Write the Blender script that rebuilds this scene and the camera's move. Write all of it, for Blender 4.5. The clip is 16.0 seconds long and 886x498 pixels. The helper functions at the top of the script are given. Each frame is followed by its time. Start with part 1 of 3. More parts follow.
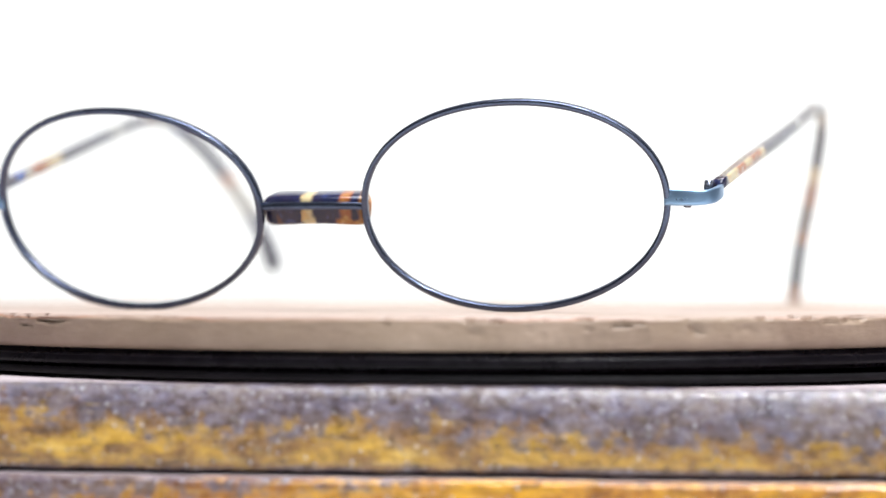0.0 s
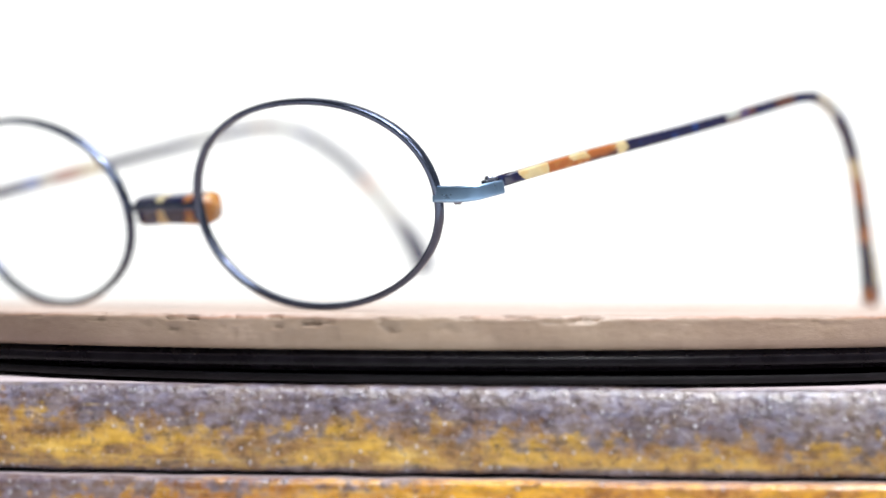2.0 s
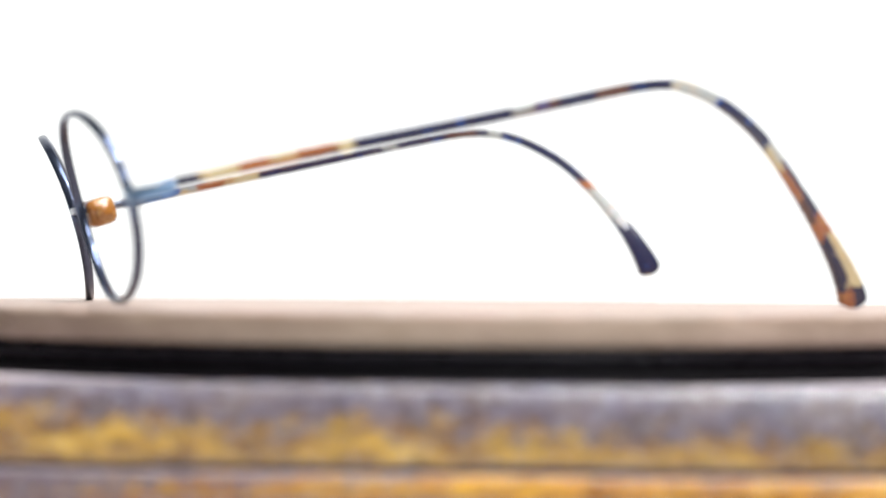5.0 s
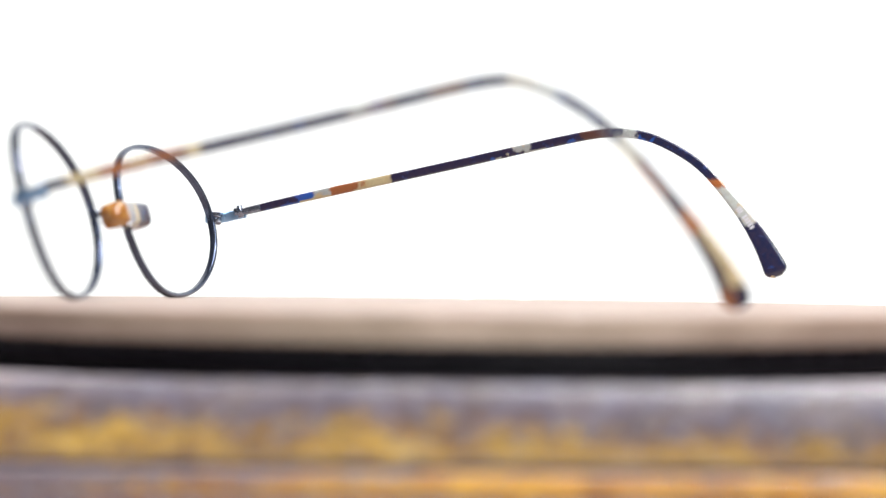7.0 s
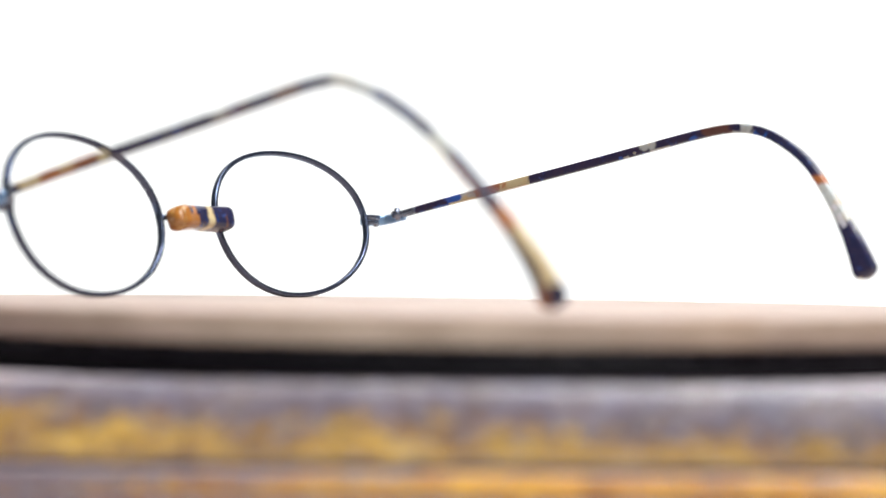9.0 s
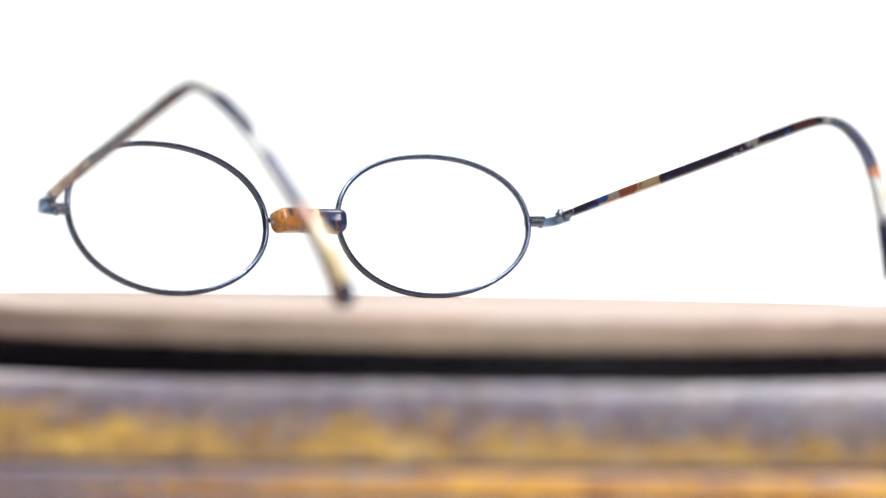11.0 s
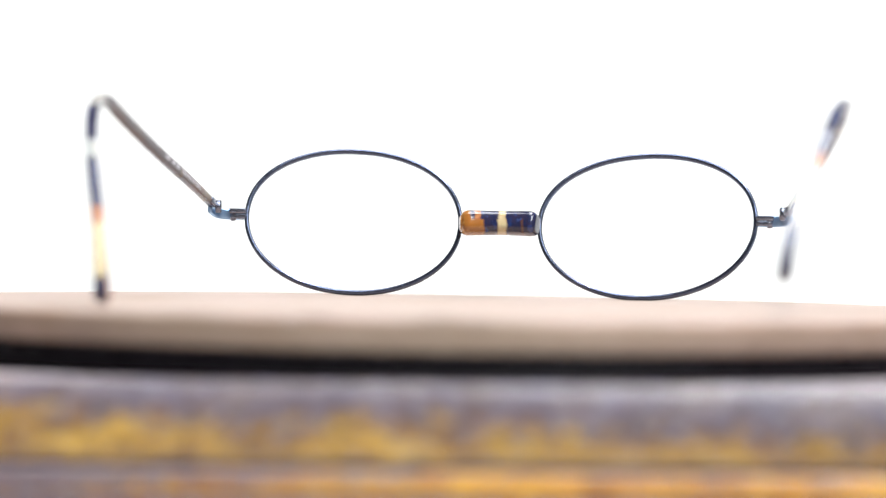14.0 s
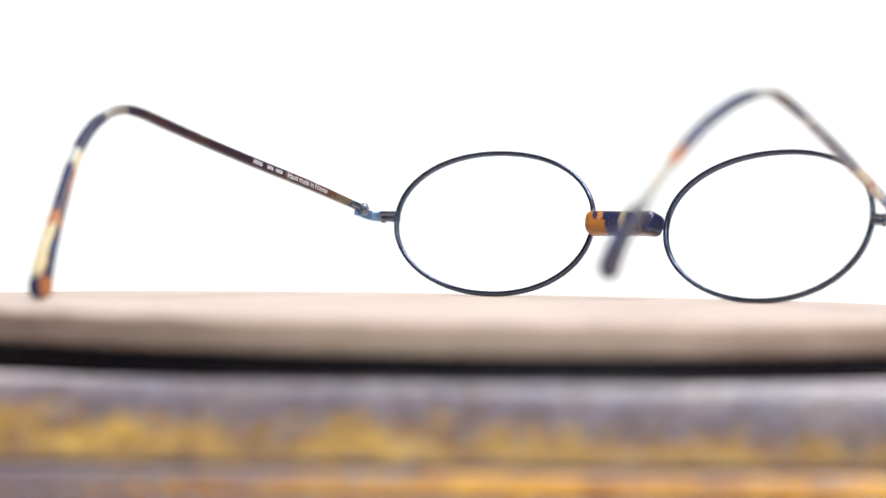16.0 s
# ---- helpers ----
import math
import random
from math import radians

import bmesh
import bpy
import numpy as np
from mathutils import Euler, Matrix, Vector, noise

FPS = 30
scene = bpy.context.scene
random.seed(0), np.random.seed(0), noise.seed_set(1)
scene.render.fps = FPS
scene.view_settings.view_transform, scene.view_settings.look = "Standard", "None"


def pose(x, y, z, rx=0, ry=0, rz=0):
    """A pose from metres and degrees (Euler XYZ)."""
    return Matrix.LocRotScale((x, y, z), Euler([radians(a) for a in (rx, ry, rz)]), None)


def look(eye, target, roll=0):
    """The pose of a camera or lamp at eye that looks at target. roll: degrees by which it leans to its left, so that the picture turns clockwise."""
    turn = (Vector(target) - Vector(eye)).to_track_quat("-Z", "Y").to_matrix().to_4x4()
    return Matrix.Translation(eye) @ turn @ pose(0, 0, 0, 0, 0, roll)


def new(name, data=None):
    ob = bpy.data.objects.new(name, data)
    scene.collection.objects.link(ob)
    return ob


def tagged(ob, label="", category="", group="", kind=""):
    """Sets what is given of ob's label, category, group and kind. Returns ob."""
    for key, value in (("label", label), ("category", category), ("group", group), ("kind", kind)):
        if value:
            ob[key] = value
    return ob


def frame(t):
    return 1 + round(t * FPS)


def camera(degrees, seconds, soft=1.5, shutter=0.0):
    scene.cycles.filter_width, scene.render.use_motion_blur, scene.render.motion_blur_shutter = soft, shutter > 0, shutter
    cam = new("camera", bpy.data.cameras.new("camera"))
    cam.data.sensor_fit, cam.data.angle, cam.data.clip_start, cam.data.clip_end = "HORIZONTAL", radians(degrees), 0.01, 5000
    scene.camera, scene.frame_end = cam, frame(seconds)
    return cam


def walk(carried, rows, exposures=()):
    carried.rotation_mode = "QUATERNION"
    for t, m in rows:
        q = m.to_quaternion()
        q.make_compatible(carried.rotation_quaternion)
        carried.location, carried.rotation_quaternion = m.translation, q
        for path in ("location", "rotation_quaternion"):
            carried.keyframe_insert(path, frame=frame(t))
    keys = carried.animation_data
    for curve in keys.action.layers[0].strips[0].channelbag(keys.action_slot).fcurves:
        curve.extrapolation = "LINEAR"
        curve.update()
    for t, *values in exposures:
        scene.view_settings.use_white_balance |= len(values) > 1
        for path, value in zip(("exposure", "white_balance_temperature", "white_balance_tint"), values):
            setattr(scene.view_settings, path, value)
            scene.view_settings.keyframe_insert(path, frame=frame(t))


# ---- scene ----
SECONDS = 16.0
TURN = -12.042          # degrees per second of the platter

# ---- camera: a long lens on a tripod just above the platter ----
EYE = Vector((0.0, -0.4247, 0.0079))
PITCH, YAW, ROLL = radians(0.2973), radians(-0.3713), 0.4836
AHEAD = Vector((math.sin(YAW) * math.cos(PITCH), math.cos(YAW) * math.cos(PITCH), math.sin(PITCH)))
# focus distance from EYE by time: near rim, far temple, near temple, far rims
FOCUS = [(0.0, 0.3470), (0.5, 0.3420), (1.0, 0.3370), (2.0, 0.3370), (2.5, 0.3450), (3.0, 0.3520), (3.5, 0.3680), (4.0, 0.3840), (4.4, 0.3980), (5.3, 0.4520), (6.1, 0.4875), (7.5, 0.4905), (7.6, 0.4775),
         (7.7, 0.4325), (7.8, 0.3925), (7.9, 0.3500), (8.0, 0.3390), (8.3, 0.3390), (8.4, 0.3430), (8.5, 0.3680), (8.6, 0.4325), (8.7, 0.4795), (8.8, 0.4905), (16.0, 0.4905)]


def stand(d):
    """The lens creeps forward by 8 mm as it focuses near."""
    eye = EYE + AHEAD * 0.0084 * (0.4905 - d) / 0.1535
    return look(eye, eye + AHEAD, ROLL)


cam = camera(21.930, SECONDS)
walk(cam, [(t, stand(d)) for t, d in FOCUS], exposures=[(0.0, 0.0), (SECONDS, 0.0)])

focus_mark = new("focus_mark")
cam.data.dof.use_dof = True
cam.data.dof.focus_object = focus_mark
cam.data.dof.aperture_fstop = 9.2

# ---- light: a white photo table in a bright room ----
world = bpy.data.worlds.new("room_light")
scene.world = world
world.use_nodes = True
wn = world.node_tree
wn.nodes["Background"].inputs["Color"].default_value = (0.93, 0.96, 1.0, 1)
wn.nodes["Background"].inputs["Strength"].default_value = 0.07


def softbox(name, m, sx, sy, watts, colour):
    data = bpy.data.lights.new(name, "AREA")
    data.shape, data.size, data.size_y, data.energy, data.color = "RECTANGLE", sx, sy, watts, colour
    ob = new(name, data)
    ob.matrix_world = m
    return ob


softbox("overhead_softbox", look((0.10, -0.10, 0.80), (0, -0.02, 0)), 0.62, 0.5, 9.9, (0.90, 0.94, 1.0))
softbox("ceiling_spot", look((0.26, -0.30, 0.93), (0, -0.05, 0)), 0.08, 0.08, 7.6, (1.0, 0.98, 0.95))
# unseen lamp added high in front, for the rims' backs and the disc's edge
softbox("front_lamp", look((0.55, -0.92, 0.85), (0, -0.05, 0)), 0.6, 0.4, 8.2, (0.93, 0.97, 1.0))


# ---- materials ----
def material(name):
    m = bpy.data.materials.new(name)
    m.use_nodes = True
    nt = m.node_tree
    return m, nt, nt.nodes["Principled BSDF"]


def node(nt, kind, **values):
    n = nt.nodes.new(kind)
    for key, value in values.items():
        n.inputs[key.replace("_", " ")].default_value = value
    return n


def ramp(nt, source, stops, constant=False):
    n = nt.nodes.new("ShaderNodeValToRGB")
    r = n.color_ramp
    r.interpolation = "CONSTANT" if constant else "LINEAR"
    while len(r.elements) < len(stops):
        r.elements.new(0.5)
    for e, (p, c) in zip(r.elements, stops):
        e.position, e.color = p, (*c, 1)
    nt.links.new(source, n.inputs["Fac"])
    return n.outputs["Color"]


def noise_of(nt, coords, scale, detail=4.0, rough=0.55):
    n = node(nt, "ShaderNodeTexNoise", Scale=scale, Detail=detail, Roughness=rough)
    nt.links.new(coords, n.inputs["Vector"])
    return n.outputs["Fac"]


def stretched(nt, coords, scale):
    n = nt.nodes.new("ShaderNodeMapping")
    n.inputs["Scale"].default_value = scale
    nt.links.new(coords, n.inputs["Vector"])
    return n.outputs["Vector"]


def mix(nt, fac, a, b, blend="MIX"):
    n = nt.nodes.new("ShaderNodeMix")
    n.data_type, n.blend_type = "RGBA", blend
    for socket, v in (("Factor", fac), ("A", a), ("B", b)):
        s = [i for i in n.inputs if i.name == socket and i.enabled][0]
        if isinstance(v, (int, float)):
            s.default_value = v
        elif isinstance(v, tuple):
            s.default_value = (*v, 1)
        else:
            nt.links.new(v, s)
    return [o for o in n.outputs if o.enabled][0]


def sums(nt, op, a, b):
    n = nt.nodes.new("ShaderNodeMath")
    n.operation = op
    for i, v in enumerate((a, b)):
        if isinstance(v, (int, float)):
            n.inputs[i].default_value = v
        else:
            nt.links.new(v, n.inputs[i])
    return n.outputs[0]


def bump(nt, bsdf, height, strength, distance):
    n = node(nt, "ShaderNodeBump", Strength=strength, Distance=distance)
    nt.links.new(height, n.inputs["Height"])
    nt.links.new(n.outputs["Normal"], bsdf.inputs["Normal"])


def object_coords(nt):
    return nt.nodes.new("ShaderNodeTexCoord").outputs["Object"]


def uv_coords(nt):
    return nt.nodes.new("ShaderNodeTexCoord").outputs["UV"]


def metal(name, dark, light, rough):
    m, nt, b = material(name)
    co = object_coords(nt)
    n = noise_of(nt, co, 300, 2)
    c = ramp(nt, n, [(0.35, dark), (0.65, light)])
    nt.links.new(c, b.inputs["Base Color"])
    b.inputs["Metallic"].default_value = 0.85
    r = ramp(nt, noise_of(nt, co, 500, 2), [(0.3, (rough - 0.04,) * 3), (0.7, (rough + 0.05,) * 3)])
    nt.links.new(r, b.inputs["Roughness"])
    bump(nt, b, noise_of(nt, co, 6000, 2), 0.03, 0.00004)
    return m


NAVY, BLUE = (0.015, 0.019, 0.060), (0.02, 0.10, 0.42)
CREAM, PALE = (0.62, 0.51, 0.29), (0.45, 0.47, 0.45)
ORANGE, BROWN, AMBER = (0.38, 0.125, 0.04), (0.115, 0.050, 0.036), (0.36, 0.14, 0.026)


def tortoise(name, length, bands, inner, low=None, wave=0.006, sparks=0.8, golden=0.4):
    """Acetate banded along its length (first texture coordinate, metres over length); the inner lamination is plainer."""
    m, nt, b = material(name)
    uv = uv_coords(nt)
    co = object_coords(nt)
    sep = nt.nodes.new("ShaderNodeSeparateXYZ")
    nt.links.new(uv, sep.inputs[0])
    wobble = sums(nt, "MULTIPLY", sums(nt, "SUBTRACT", noise_of(nt, co, 330, 3), 0.5), wave / length)
    along = sums(nt, "ADD", sep.outputs[0], wobble)

    def banded(rows):
        stops, at = [], 0.0
        for end, colour in rows:
            stops.append((at / length, colour))
            at = end
        soft = [stops[0]]
        for before, (p, c) in zip(stops, stops[1:]):
            if len(stops) < 16:
                soft.append((p - 0.0005 / length, before[1]))
            soft.append((p, c))
        return ramp(nt, along, soft, constant=len(stops) >= 16)
    c = banded(bands)
    if low:
        edge = sums(nt, "ADD", sep.outputs[1], sums(nt, "MULTIPLY", sums(nt, "SUBTRACT", noise_of(nt, co, 260, 3), 0.5), 0.25))
        turned = sums(nt, "ABSOLUTE", sums(nt, "SUBTRACT", edge, 0.27), 0)
        c = mix(nt, ramp(nt, turned, [(0.26, (1, 1, 1)), (0.30, (0, 0, 0))]), c, banded(low))
    cloud = ramp(nt, noise_of(nt, co, 700, 5, 0.6), [(0.40, (0, 0, 0)), (0.62, (1, 1, 1))])
    c = mix(nt, sums(nt, "MULTIPLY", cloud, 0.14), c, BROWN)
    gold = ramp(nt, noise_of(nt, co, 520, 2), [(0.52, (0, 0, 0)), (0.66, (1, 1, 1))])
    warm = ramp(nt, c, [(0.08, (0, 0, 0)), (0.2, (1, 1, 1))])
    c = mix(nt, sums(nt, "MULTIPLY", sums(nt, "MULTIPLY", gold, warm), golden), c, (0.62, 0.36, 0.12))
    # blue glints on the navy, coarse then fine, painted into the colour
    spark = ramp(nt, noise_of(nt, co, 310, 2), [(0.63, (0, 0, 0)), (0.69, (1, 1, 1))])
    deep = ramp(nt, c, [(0.03, (1, 1, 1)), (0.09, (0, 0, 0))])
    c = mix(nt, sums(nt, "MULTIPLY", sums(nt, "MULTIPLY", spark, deep), sparks), c, BLUE)
    glint = ramp(nt, noise_of(nt, stretched(nt, co, (1, 0.5, 1)), 700, 3, 0.6), [(0.60, (0, 0, 0)), (0.68, (1, 1, 1))])
    cool = ramp(nt, c, [(0.03, (1, 1, 1)), (0.09, (0, 0, 0))])
    c = mix(nt, sums(nt, "MULTIPLY", sums(nt, "MULTIPLY", glint, cool), 0.5), c, (0.05, 0.09, 0.28))
    # v: 0 and 1 on the outer face, 0.5 on the inner
    tri = sums(nt, "ABSOLUTE", sums(nt, "SUBTRACT", sep.outputs[1], 0.5), 0)
    inside = ramp(nt, tri, [(0.26, (1, 1, 1)), (0.34, (0, 0, 0))])
    inside = sums(nt, "MULTIPLY", inside, ramp(nt, sep.outputs[0], [(0.56, (1, 1, 1)), (0.68, (0, 0, 0))]))
    c = mix(nt, sums(nt, "MULTIPLY", inside, inner), c, (0.034, 0.013, 0.020))
    nt.links.new(c, b.inputs["Base Color"])
    nt.links.new(ramp(nt, tri, [(0.18, (0.18 + 0.14 * inner,) * 3), (0.28, (0.18,) * 3)]), b.inputs["Roughness"])
    b.inputs["IOR"].default_value = 1.45
    nt.links.new(sums(nt, "MULTIPLY", sums(nt, "SUBTRACT", 1.0, sums(nt, "MULTIPLY", inside, inner)), 0.65), b.inputs["Coat Weight"])
    b.inputs["Coat IOR"].default_value = 1.5
    b.inputs["Coat Roughness"].default_value = 0.06
    b.inputs["Subsurface Weight"].default_value = 0.15
    b.inputs["Subsurface Radius"].default_value = (0.0012, 0.0007, 0.0004)
    bump(nt, b, noise_of(nt, co, 500, 2), 0.12, 0.0002)
    return m


RIM_METAL = metal("dark_blue_anodised_metal", (0.084, 0.098, 0.150), (0.104, 0.126, 0.190), 0.20)
BLUE_METAL = metal("light_blue_anodised_metal", (0.27, 0.43, 0.66), (0.31, 0.48, 0.70), 0.30)
STEEL = metal("dull_steel", (0.19, 0.21, 0.27), (0.27, 0.29, 0.36), 0.18)
PRINT = material("silver_print")[0]
PRINT.node_tree.nodes["Principled BSDF"].inputs["Base Color"].default_value = (0.55, 0.54, 0.58, 1)
PRINT.node_tree.nodes["Principled BSDF"].inputs["Roughness"].default_value = 0.4

BANDS_A = [(0.0034, NAVY), (0.009, CREAM), (0.0147, ORANGE), (0.018, CREAM), (0.0255, ORANGE), (0.027, CREAM), (0.053, NAVY),
           (0.057, PALE), (0.0605, BROWN), (0.0667, NAVY), (0.0723, BROWN), (0.0795, NAVY), (0.0880, PALE), (0.0995, NAVY),
           (0.1035, PALE), (0.115, NAVY), (0.119, ORANGE), (0.129, CREAM), (0.14, NAVY)]
LOW_A = [(0.0034, NAVY), (0.009, CREAM), (0.0147, ORANGE), (0.018, ORANGE), (0.0255, BROWN), (0.027, CREAM), (0.053, NAVY),
         (0.057, BROWN), (0.0605, BROWN), (0.0667, NAVY), (0.0723, BROWN), (0.0795, NAVY), (0.0880, PALE), (0.0995, NAVY),
         (0.1045, CREAM), (0.110, ORANGE), (0.1165, BROWN), (0.119, ORANGE), (0.129, NAVY), (0.14, ORANGE)]
# BLUE is a painted glint near the hinge; the last PALE includes painted glare
BANDS_B = [(0.008, NAVY), (0.0115, BLUE), (0.0195, CREAM), (0.024, ORANGE), (0.033, CREAM), (0.056, NAVY), (0.058, PALE),
           (0.0625, NAVY), (0.0675, PALE), (0.0750, NAVY), (0.0815, BROWN), (0.0875, PALE), (0.1066, NAVY), (0.1095, ORANGE),
           (0.1178, PALE), (0.1325, NAVY), (0.14, CREAM)]
LOW_B = [(0.0115, NAVY), (0.0155, BLUE), (0.0195, PALE), (0.026, ORANGE), (0.033, CREAM), (0.060, NAVY), (0.0645, PALE), (0.0750, NAVY),
         (0.0815, BROWN), (0.0840, NAVY), (0.0875, PALE), (0.1080, NAVY), (0.1105, ORANGE), (0.1205, PALE), (0.14, NAVY)]
TEMPLE_LENGTH = 0.135
ACETATE_A = tortoise("navy_tortoise_acetate", TEMPLE_LENGTH, BANDS_A, 0.82, LOW_A)
ACETATE_B = tortoise("navy_tortoise_acetate_darker", TEMPLE_LENGTH, BANDS_B, 0.30, LOW_B)
PAD_LENGTH = 0.0166
ACETATE_PAD = tortoise("amber_tortoise_acetate", PAD_LENGTH,
                       [(0.0028, NAVY), (0.0034, BROWN), (0.0070, NAVY), (0.0090, CREAM), (0.0120, NAVY), (0.02, AMBER)], 0.0,
                       [(0.0070, NAVY), (0.0086, CREAM), (0.0128, NAVY), (0.0142, ORANGE), (0.0154, NAVY), (0.02, AMBER)], 0.0018, 0.2, 0.7)


def wood_paint():
    m, nt, b = material("worn_pale_pink_painted_wood")
    co = object_coords(nt)
    fine = noise_of(nt, stretched(nt, co, (1, 1, 3)), 420, 6, 0.6)
    broad = noise_of(nt, co, 38, 4)
    c = ramp(nt, broad, [(0.34, (0.36, 0.27, 0.205)), (0.5, (0.43, 0.325, 0.27)), (0.66, (0.51, 0.38, 0.33))])
    c = mix(nt, 0.5, c, ramp(nt, fine, [(0.3, (0.29, 0.205, 0.16)), (0.7, (0.48, 0.36, 0.31))]))
    stain = ramp(nt, noise_of(nt, stretched(nt, co, (1, 1, 2)), 130, 5, 0.65), [(0.60, (0, 0, 0)), (0.74, (1, 1, 1))])
    c = mix(nt, sums(nt, "MULTIPLY", stain, 0.35), c, (0.24, 0.15, 0.10))
    # bare dark wood in cracks below the upper edge, in clusters
    sep = nt.nodes.new("ShaderNodeSeparateXYZ")
    nt.links.new(co, sep.inputs[0])
    depth = sums(nt, "MULTIPLY", sums(nt, "ADD", sep.outputs[2], 0.002), 500.0)
    belt = ramp(nt, depth, [(0.30, (0, 0, 0)), (0.55, (1, 1, 1)), (0.80, (1, 1, 1)), (0.92, (0, 0, 0))])
    crack = ramp(nt, noise_of(nt, stretched(nt, co, (1, 1, 5)), 240, 4, 0.6), [(0.54, (0, 0, 0)), (0.60, (1, 1, 1))])
    cluster = ramp(nt, noise_of(nt, stretched(nt, co, (1, 1, 0.2)), 30, 2), [(0.52, (0.1, 0.1, 0.1)), (0.62, (1, 1, 1))])
    c = mix(nt, sums(nt, "MULTIPLY", sums(nt, "MULTIPLY", belt, crack), sums(nt, "MULTIPLY", cluster, 0.85)), c, (0.085, 0.045, 0.028))
    worn = ramp(nt, noise_of(nt, stretched(nt, co, (1, 1, 0.5)), 24, 3), [(0.56, (0, 0, 0)), (0.68, (1, 1, 1))])
    c = mix(nt, sums(nt, "MULTIPLY", worn, 0.5), c, (0.33, 0.20, 0.11))
    # the sawn edge is bare: tan wood below a ragged line, a reddish trace of primer along it
    ragged = sums(nt, "MULTIPLY", sums(nt, "SUBTRACT", noise_of(nt, stretched(nt, co, (1, 1, 0.4)), 90, 5, 0.65), 0.5), 0.0016)
    below = sums(nt, "MULTIPLY", sums(nt, "ADD", sums(nt, "MULTIPLY", sep.outputs[2], -1.0), ragged), 1000.0)
    bare = ramp(nt, below, [(0.45, (0, 0, 0)), (0.62, (1, 1, 1))])
    tan = mix(nt, 0.30, ramp(nt, noise_of(nt, stretched(nt, co, (1, 1, 1.6)), 60, 5, 0.6), [(0.36, (0.215, 0.142, 0.088)), (0.52, (0.305, 0.218, 0.148)), (0.66, (0.39, 0.285, 0.205))]), c)
    c = mix(nt, sums(nt, "MULTIPLY", bare, 0.9), c, tan)
    primer = ramp(nt, below, [(0.30, (0, 0, 0)), (0.48, (1, 1, 1)), (0.60, (1, 1, 1)), (0.80, (0, 0, 0))])
    c = mix(nt, sums(nt, "MULTIPLY", sums(nt, "MULTIPLY", primer, ramp(nt, broad, [(0.42, (0, 0, 0)), (0.58, (1, 1, 1))])), 0.6), c, (0.40, 0.20, 0.13))
    nt.links.new(c, b.inputs["Base Color"])
    r = ramp(nt, fine, [(0.3, (0.35,) * 3), (0.7, (0.6,) * 3)])
    nt.links.new(r, b.inputs["Roughness"])
    bump(nt, b, fine, 0.35, 0.0004)
    return m


def black_plastic(name, ior, rough):
    m, nt, b = material(name)
    co = object_coords(nt)
    c = ramp(nt, noise_of(nt, co, 300, 4), [(0.4, (0.004, 0.003, 0.0045)), (0.7, (0.009, 0.0075, 0.0105))])
    nt.links.new(c, b.inputs["Base Color"])
    b.inputs["IOR"].default_value = ior
    r = ramp(nt, noise_of(nt, co, 220, 3), [(0.3, (rough - 0.07,) * 3), (0.75, (rough + 0.07,) * 3)])
    nt.links.new(r, b.inputs["Roughness"])
    return m


